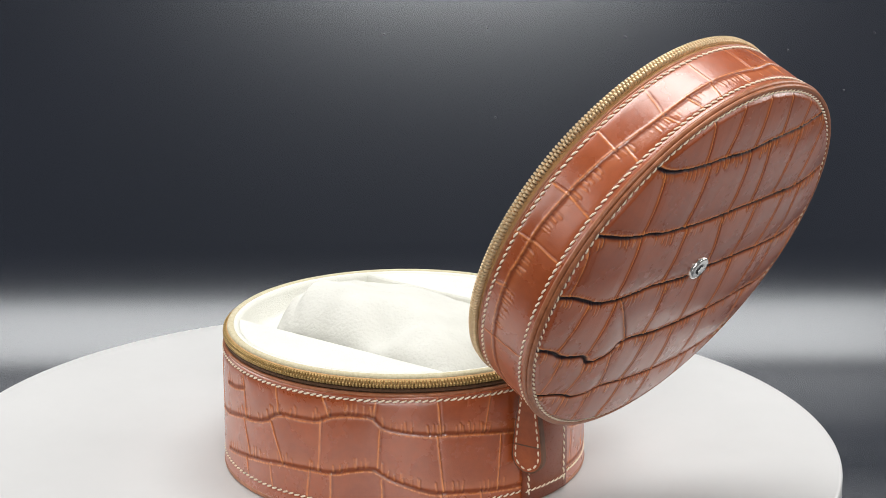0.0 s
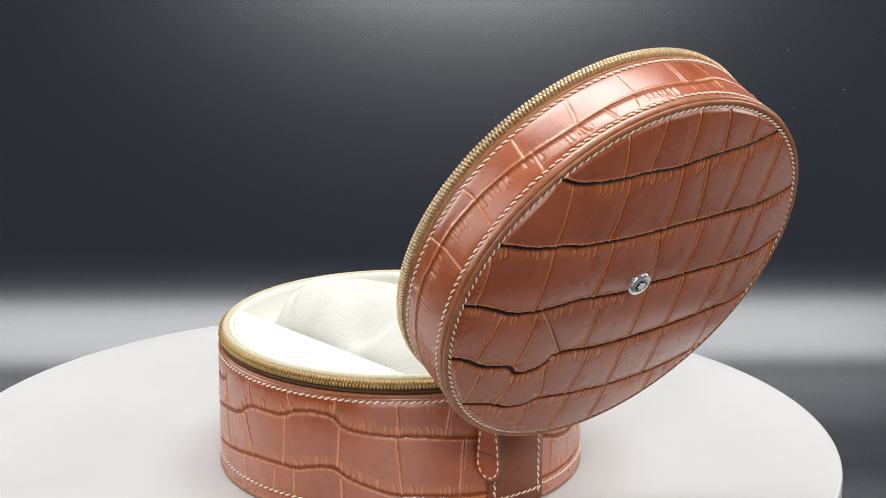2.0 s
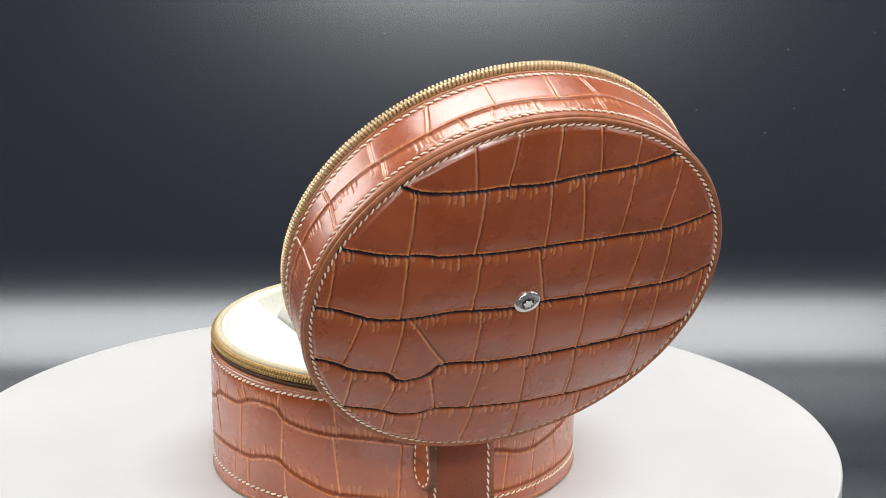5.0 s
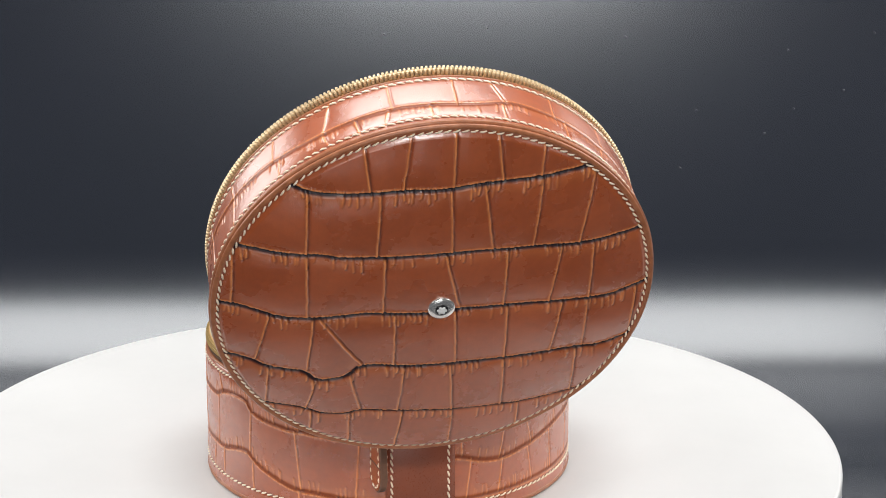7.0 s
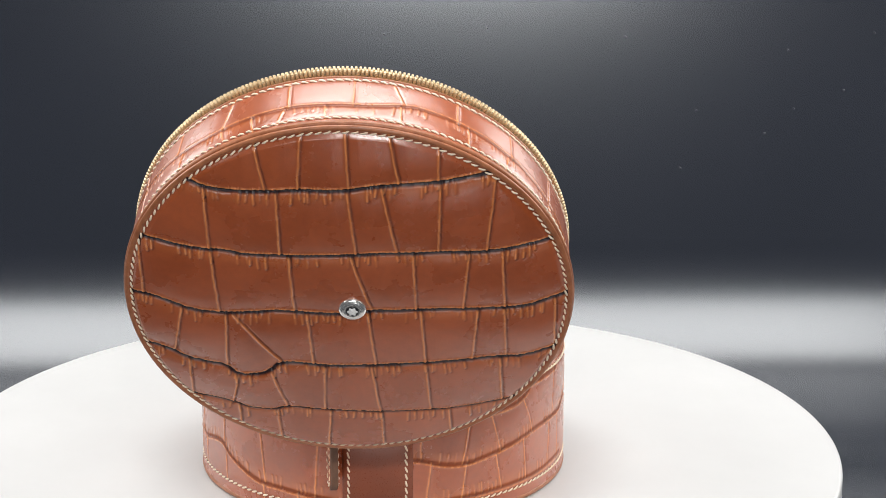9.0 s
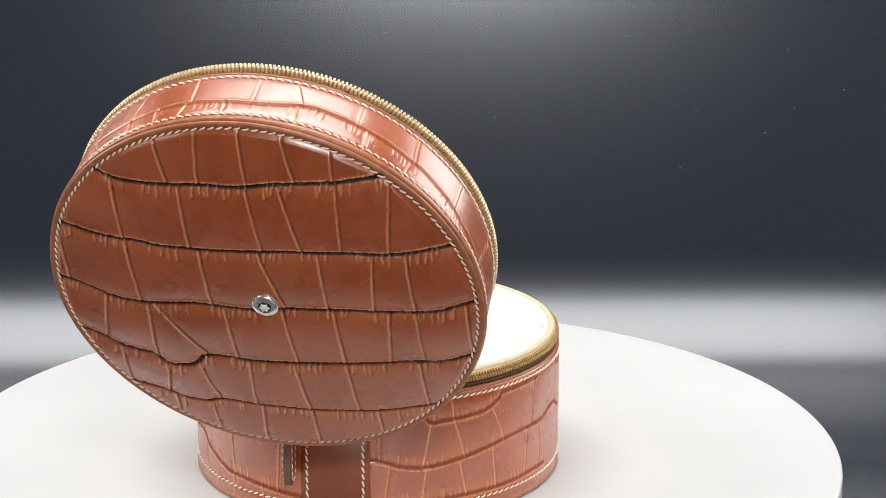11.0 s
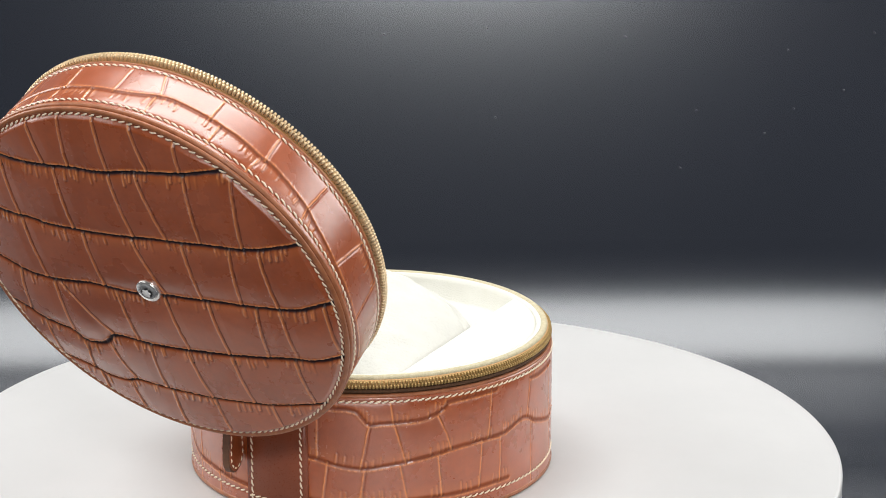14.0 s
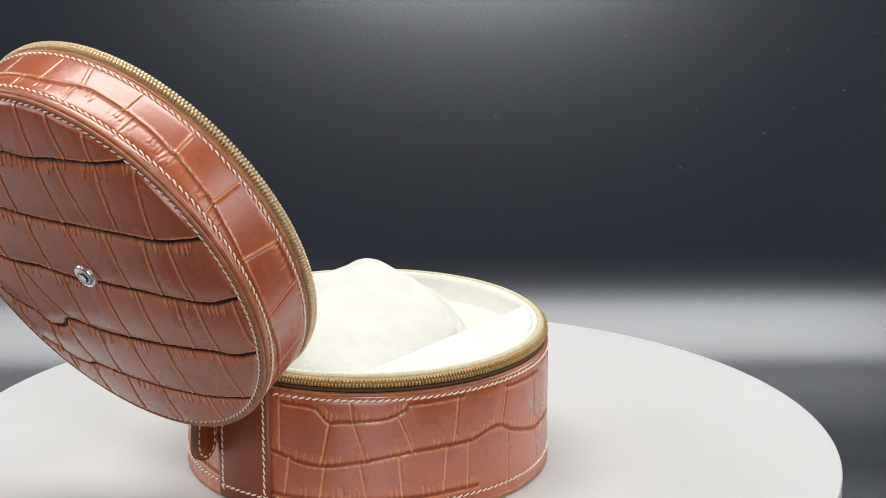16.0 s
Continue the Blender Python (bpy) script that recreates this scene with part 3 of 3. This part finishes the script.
    rungs = [(2.7, -21, 2.6, -8.9), (-13.8, -21, -13.5, -9.8), (-28.8, -21, -31.8, -9.6), (-46.2, -21, -47.4, -11.4), (-64.2, -21, -63.6, -13.4), (-80.3, -21, -79.4, -14.4), (12.3, -20, 15.2, -11.6),
             (29.7, -21, 29.4, -11.2), (46.4, -21, 46.7, -10), (64.1, -21, 62.6, -8.5), (82.9, -19.3, 78.9, -5.2), (96.5, -20, 98, -5), (-97, -21, -95, -15.6)]
    rungs += [(-4.3, -8.8, -4, -3), (-14.6, -9.3, -16.2, -3), (-45, -10, -46.1, -3), (-63.7, -12.6, -64.9, -3), (-79.1, -14, -79.1, -3), (-32.2, -9, -30.2, -3), (-23.2, -9.2, -22.3, -3), (14.4, -10.5, 14.5, -3),
              (32.6, -10.8, 32.6, -3), (45.4, -9.6, 44.4, -3), (62.8, -8, 63.2, -3)]
    rungs += [(118, -21, 120, -3), (141, -21, 138, -3), (-115, -21, -112, -3), (-140, -21, -141, -3), (160, -21, 162, -3), (-162, -21, -160, -3)]
    cols, rows = 1900, 98
    s_axis = np.linspace(-math.pi, math.pi, cols, endpoint=False) * 61.3
    t_axis = np.linspace(-21.2, -2.0, rows)
    relief, dye_shade, rub, worn = emboss(s_axis, t_axis, [[(radians(a) * 61.3, z) for a, z in row] for row in crease],
                              [[(radians(a) * 61.3, z) for a, z in row] for row in lines(rungs)], rng, 0.38, 0.70, 0.10, 1, 0.48, plump=0.06, row=7.0)
    relief *= (1 - np.clip(1.2 * bell(t_axis + 19.9, 1.3) + 1.2 * bell(t_axis + 3.8, 1.3), 0, 1))[:, None]
    relief += -0.2 * bell(t_axis + 19.9, 0.5)[:, None] - 0.2 * bell(t_axis + 3.8, 0.5)[:, None]
    # Both rim seam grooves are darkened in the colour mask.
    dye_shade = np.clip(dye_shade + 0.35 * (bell(t_axis + 19.9, 0.4) + bell(t_axis + 3.8, 0.4))[:, None], 0, 1)
    a = s_axis / 61.3
    rad = rim + relief * 0.001 - 0.0007 * np.clip((-3 - t_axis) / 17, 0, 1)[:, None] - 0.0004 * np.clip((-20.6 - t_axis) / 0.6, 0, 1)[:, None]
    pts = np.stack([rad * np.sin(a), rad * np.cos(a), np.broadcast_to(t_axis[:, None] * 0.001, rad.shape)], -1)
    sheet("lid_rim", pts, rows, cols, (dye_shade, rub, worn), LEATHER, lid, wrap=True)
    sewing(round_path(rim, -0.0038, 162), lid, lean=-17)
    sewing(round_path(rim - 0.0007, -0.0199, 162), lid, lean=-17)
    part("welt", ring(rim + 0.0000, -0.0015, 0.0007, 0.0008), EDGE_LEATHER, lid, "cut brown leather edge")
    part("welt", ring(rim - 0.0004, -0.0001, 0.0008, 0.0007), EDGE_LEATHER, lid, "cut brown leather edge")
    part("rim_edge", ring(rim - 0.0014, -0.0213, 0.0008, 0.0006), EDGE_LEATHER, lid)
    part("zip_tape", lathe([(rim - 0.0016, -0.0195), (rim - 0.0018, -0.0222), (rim - 0.0020, -0.0240), (rim - 0.0036, -0.0244), (rim - 0.0036, -0.0195)], 192, True), GOLD_TAPE, lid, "tan woven zip tape")
    zip_teeth(rim - 0.0015, -0.0251, 300, lid, 13, 347, 1.5, 0.44)
    zip_teeth(rim - 0.0012, -0.0238, 300, lid, 13.55, 347.55, 1.3, 0.42)
    part("lid_lining", lathe([(rim - 0.0034, -0.0244), (rim - 0.005, -0.0250), (rim - 0.0058, -0.0236), (rim - 0.006, -0.004), (0.03, -0.004), (0, -0.004)], 128), SUEDE, lid, "cream suede lining")
    part("hinge_panel", lathe([(rim + 0.0008, -0.0030), (rim + 0.0011, -0.010), (rim + 0.0010, -0.0205), (rim - 0.001, -0.0212), (rim - 0.001, -0.0030)], 14, True, -9.2, 11.4), PLAIN_LEATHER, lid)
    # badge: a domed steel button with an inlaid white mark
    badge = part("badge", lathe([(0.0038, 0.0036), (0.0038, 0.0052), (0.0036, 0.0055), (0.0032, 0.0057), (0.0020, 0.00575), (0.0016, 0.0057), (0, 0.0057)], 64), STEEL, lid, "round polished steel badge")
    badge.location = (0.0012, 0.0004, 0)
    part("badge_inlay", lathe([(0.00175, 0.0056), (0.00175, 0.0060), (0.0016, 0.00605), (0, 0.00605)], 32), BLACK, lid, "black enamel inlay of the badge").location = badge.location
    bm = bmesh.new()
    outline = [(0.00128 + 0.00022 * math.cos(6 * 2 * math.pi * k / 72), 2 * math.pi * k / 72) for k in range(72)]
    low = [bm.verts.new((q * math.cos(g), q * math.sin(g), 0.0060)) for q, g in outline]
    high = [bm.verts.new((q * 0.95 * math.cos(g), q * 0.95 * math.sin(g), 0.0063)) for q, g in outline]
    for k in range(72):
        bm.faces.new((low[k], low[(k + 1) % 72], high[(k + 1) % 72], high[k]))
    bm.faces.new(high)
    part("badge_emblem", bm, WHITE, lid, "white rounded star on the badge").location = badge.location
    return lid


def build_hinge(case):
    """The leather strip that bends from the base's edge to the lid."""
    bm = bmesh.new()
    path = [(-0.0592, 0.0395), (-0.0602, 0.0420), (-0.0622, 0.0440), (-0.0650, 0.0445), (-0.0672, 0.0438), (-0.0690, 0.0425)]
    rows = []
    for k, (y, z) in enumerate(path):
        sag = 0.0008 * (1 - k / 5)
        rows.append([[bm.verts.new((-0.0095 + 0.0205 * j / 6, y + sag * ((j - 3) / 3) ** 2 - e * 0.0004, z - e * 0.0012)) for j in range(7)] for e in (0, 1)])
    for a, b in zip(rows[:-1], rows[1:]):
        for e in (0, 1):
            for j in range(6):
                bm.faces.new((a[e][j], a[e][j + 1], b[e][j + 1], b[e][j]))
        for j in (0, 6):
            bm.faces.new((a[0][j], b[0][j], b[1][j], a[1][j]))
    for row in (rows[0], rows[-1]):
        for j in range(6):
            bm.faces.new((row[0][j], row[0][j + 1], row[1][j + 1], row[1][j]))
    bmesh.ops.recalc_face_normals(bm, faces=bm.faces)
    part("hinge_strip", bm, DARK_LEATHER, case, "bent brown leather hinge strip")


def build_tab(case):
    """The teardrop leather pull of the zip, standing off the wall edge-on."""
    tab = new("zip_pull")
    tab.parent = case
    tagged(tab, "teardrop leather zip pull with cream stitching")
    tab.matrix_local = Matrix.Translation(Vector((-0.0132, -0.0722, 0.0)) - CASE) @ pose(0, 0, 0, 0, 0, -81)

    def outline(scale):
        pts = [(0.0056 * math.cos(a), 0.0190 + 0.0056 * math.sin(a)) for a in [radians(180 + 10 * k) for k in range(19)]]
        pts += [(0.0051, 0.0250), (0.0042, 0.0310), (0.0034, 0.0370), (0.0028, 0.0400), (-0.0028, 0.0400), (-0.0034, 0.0370), (-0.0042, 0.0310), (-0.0051, 0.0250)]
        return [(x * scale, 0.0245 + (z - 0.0245) * (1 - (1 - scale) * 0.5)) for x, z in pts]

    bm = bmesh.new()
    loops = [[bm.verts.new((x, d, z)) for x, z in outline(s)] for s, d in ((0.90, -0.0012), (1.0, -0.0009), (1.0, 0.0009), (0.90, 0.0012))]
    for a, b in zip(loops[:-1], loops[1:]):
        for k in range(len(a)):
            bm.faces.new((a[k], a[(k + 1) % len(a)], b[(k + 1) % len(a)], b[k]))
    bmesh.ops.recalc_face_normals(bm, faces=bm.faces)
    part("tab_edge", bm, DARK_EDGE, tab, "dark painted cut edge", smooth=False)
    bm = bmesh.new()
    loops = [[bm.verts.new((x, d, z)) for x, z in outline(s)] for s, d in ((0.895, -0.0013), (0.91, -0.0011), (0.91, 0.0011), (0.895, 0.0013))]
    for a, b in zip(loops[:-1], loops[1:]):
        for k in range(len(a)):
            bm.faces.new((a[k], a[(k + 1) % len(a)], b[(k + 1) % len(a)], b[k]))
    bm.faces.new(loops[0])
    bm.faces.new(loops[-1])
    bmesh.ops.recalc_face_normals(bm, faces=bm.faces)
    part("tab", bm, PLAIN_LEATHER, tab, smooth=False)
    for sign in (-1, 1):
        way = [Vector((x, sign * 0.0013, z)) for x, z in outline(0.74)]
        way = [way[k % len(way)] for k in range(len(way) - 4, len(way) + 23)]
        marks, left = [], 0.0
        for a, b in zip(way[:-1], way[1:]):
            d = (b - a).length
            while left < d:
                marks.append(((a + (b - a) * left / d)[:], (b - a)[:], (0, sign, 0)))
                left += 0.0024
            left -= d
        sewing(marks, tab, 1.8, 0.32, 0)
    part("fold", lathe([(0.0001, -0.0052), (0.00022, -0.004), (0.00025, 0.0), (0.00022, 0.004), (0.0001, 0.0052)], 10), DARK_EDGE, tab).matrix_local = pose(0, -0.0013, 0.0225, 0, 90, 0)
    slider = bmesh.new()
    bmesh.ops.create_cube(slider, size=1, matrix=Matrix.Translation((-0.0035, 0, 0.0438)) @ Matrix.Diagonal((0.0042, 0.0075, 0.0046, 1)))
    bmesh.ops.bevel(slider, geom=slider.edges[:], offset=0.0010, segments=3, affect="EDGES")
    part("zip_slider", slider, BRASS, tab, "gold-coloured zip slider")
    bm = bmesh.new()
    for k in range(16):
        g, h = 2 * math.pi * k / 16, 2 * math.pi * (k + 1) / 16
        q = [[bm.verts.new((0, (0.0022 + 0.0004 * math.cos(2 * math.pi * j / 6)) * math.cos(w), 0.0412 + (0.0026 + 0.0004 * math.cos(2 * math.pi * j / 6)) * math.sin(w))) for j in range(6)] for w in (g, h)]
        for j in range(6):
            for row, w in zip(q, (g, h)):
                row[j].co.x = 0.0004 * math.sin(2 * math.pi * j / 6) - 0.0015
        for j in range(6):
            bm.faces.new((q[0][j], q[0][(j + 1) % 6], q[1][(j + 1) % 6], q[1][j]))
    bmesh.ops.remove_doubles(bm, verts=bm.verts, dist=1e-6)
    part("pull_ring", bm, BRASS, tab)


def build_case():
    case = thing("watch_case", "round brown crocodile-embossed leather watch case, zip lid open", "watch case")
    build_base(case)
    build_lid(case)
    build_hinge(case)
    build_tab(case)
    return case


def build_cushion():
    """The plush watch pillow, arched along its length, in the slot between the pads."""
    cushion = thing("watch_cushion", "cream plush watch pillow in the slot of the case", "cushion")
    n, m = 90, 70
    verts, faces = [], []
    for i in range(n + 1):
        v = -1 + 2 * i / n
        for j in range(m + 1):
            u = -1 + 2 * j / m
            x = 0.0308 * math.copysign(abs(u) ** 0.8, u)
            back, front = 0.036 - 0.007 * (x / 0.03) - 0.012 * (x / 0.03) ** 2, -0.0435
            y = (back + front) / 2 + (back - front) / 2 * math.copysign(abs(v) ** 0.8, v)
            along = max(0.0, 1 - abs((y - 0.012) / (0.040 if y > 0.012 else 0.066)) ** 1.8) ** 0.85
            side = 1 - max(0.0, (-0.014 - x) / 0.024) ** 2.5 if x < -0.014 else 1 - 0.82 * ((x + 0.014) / 0.046) ** 1.1
            edge = max(0.0, 1 - abs(u) ** 6) ** 0.5 * max(0.0, 1 - abs(v) ** 5) ** 0.5
            z = 0.0395 + (0.0045 + 0.0150 * along * side) * edge
            dent = -0.0075 * math.exp(-((x + 0.023) / 0.008) ** 2 - ((y + 0.011) / 0.008) ** 2)
            fold = noise.noise((x * 60, y * 70, 1.7)) * 0.0014 + noise.noise((x * 190, y * 200, 4.1)) * 0.0004
            gather = 0.0013 * math.sin(x * 520 + 3 * noise.noise((x * 90, 0.3, 2.0))) * (max(0.0, v - 0.75) * 2 + max(0.0, -0.7 - v) * 2)
            seam = 0.0013 * math.exp(-((v - 0.62) / 0.05) ** 2) - 0.0012 * math.exp(-((v - 0.72) / 0.035) ** 2) + 0.0010 * math.exp(-((v - 0.81) / 0.04) ** 2)
            verts.append((x, y, z + (fold + dent + gather + seam) * edge))
    for i in range(n):
        for j in range(m):
            k = i * (m + 1) + j
            faces.append((k, k + 1, k + m + 2, k + m + 1))
    rim = [j for j in range(m)] + [i * (m + 1) + m for i in range(n)] + [n * (m + 1) + j for j in range(m, 0, -1)] + [i * (m + 1) for i in range(n, 0, -1)]
    low = len(verts)
    verts += [(verts[k][0], verts[k][1], 0.0386) for k in rim]
    for q in range(len(rim)):
        w = (q + 1) % len(rim)
        faces.append((rim[w], rim[q], low + q, low + w))
    faces.append(tuple(low + q for q in range(len(rim))))
    mesh = bpy.data.meshes.new("pillow")
    mesh.from_pydata(verts, [], faces)
    finish("pillow", mesh, PLUSH, cushion)
    return cushion


build_backdrop()
build_room()
build_dust()
PLATTER = build_turntable()
WATCH_CASE = build_case()
CUSHION = build_cushion()


def motions():
    stand = Matrix.Translation(CASE)
    times = [0.5 * k for k in range(33)]
    walk(PLATTER, [(t, pose(0, 0, 0, 0, 0, turn(t))) for t in times])
    walk(WATCH_CASE, [(t, pose(0, 0, 0, 0, 0, turn(t)) @ stand) for t in times])
    walk(CUSHION, [(t, pose(0, 0, 0, 0, 0, turn(t)) @ stand @ pose(0, 0, 0, 0, 0, 3.3)) for t in times])


motions()
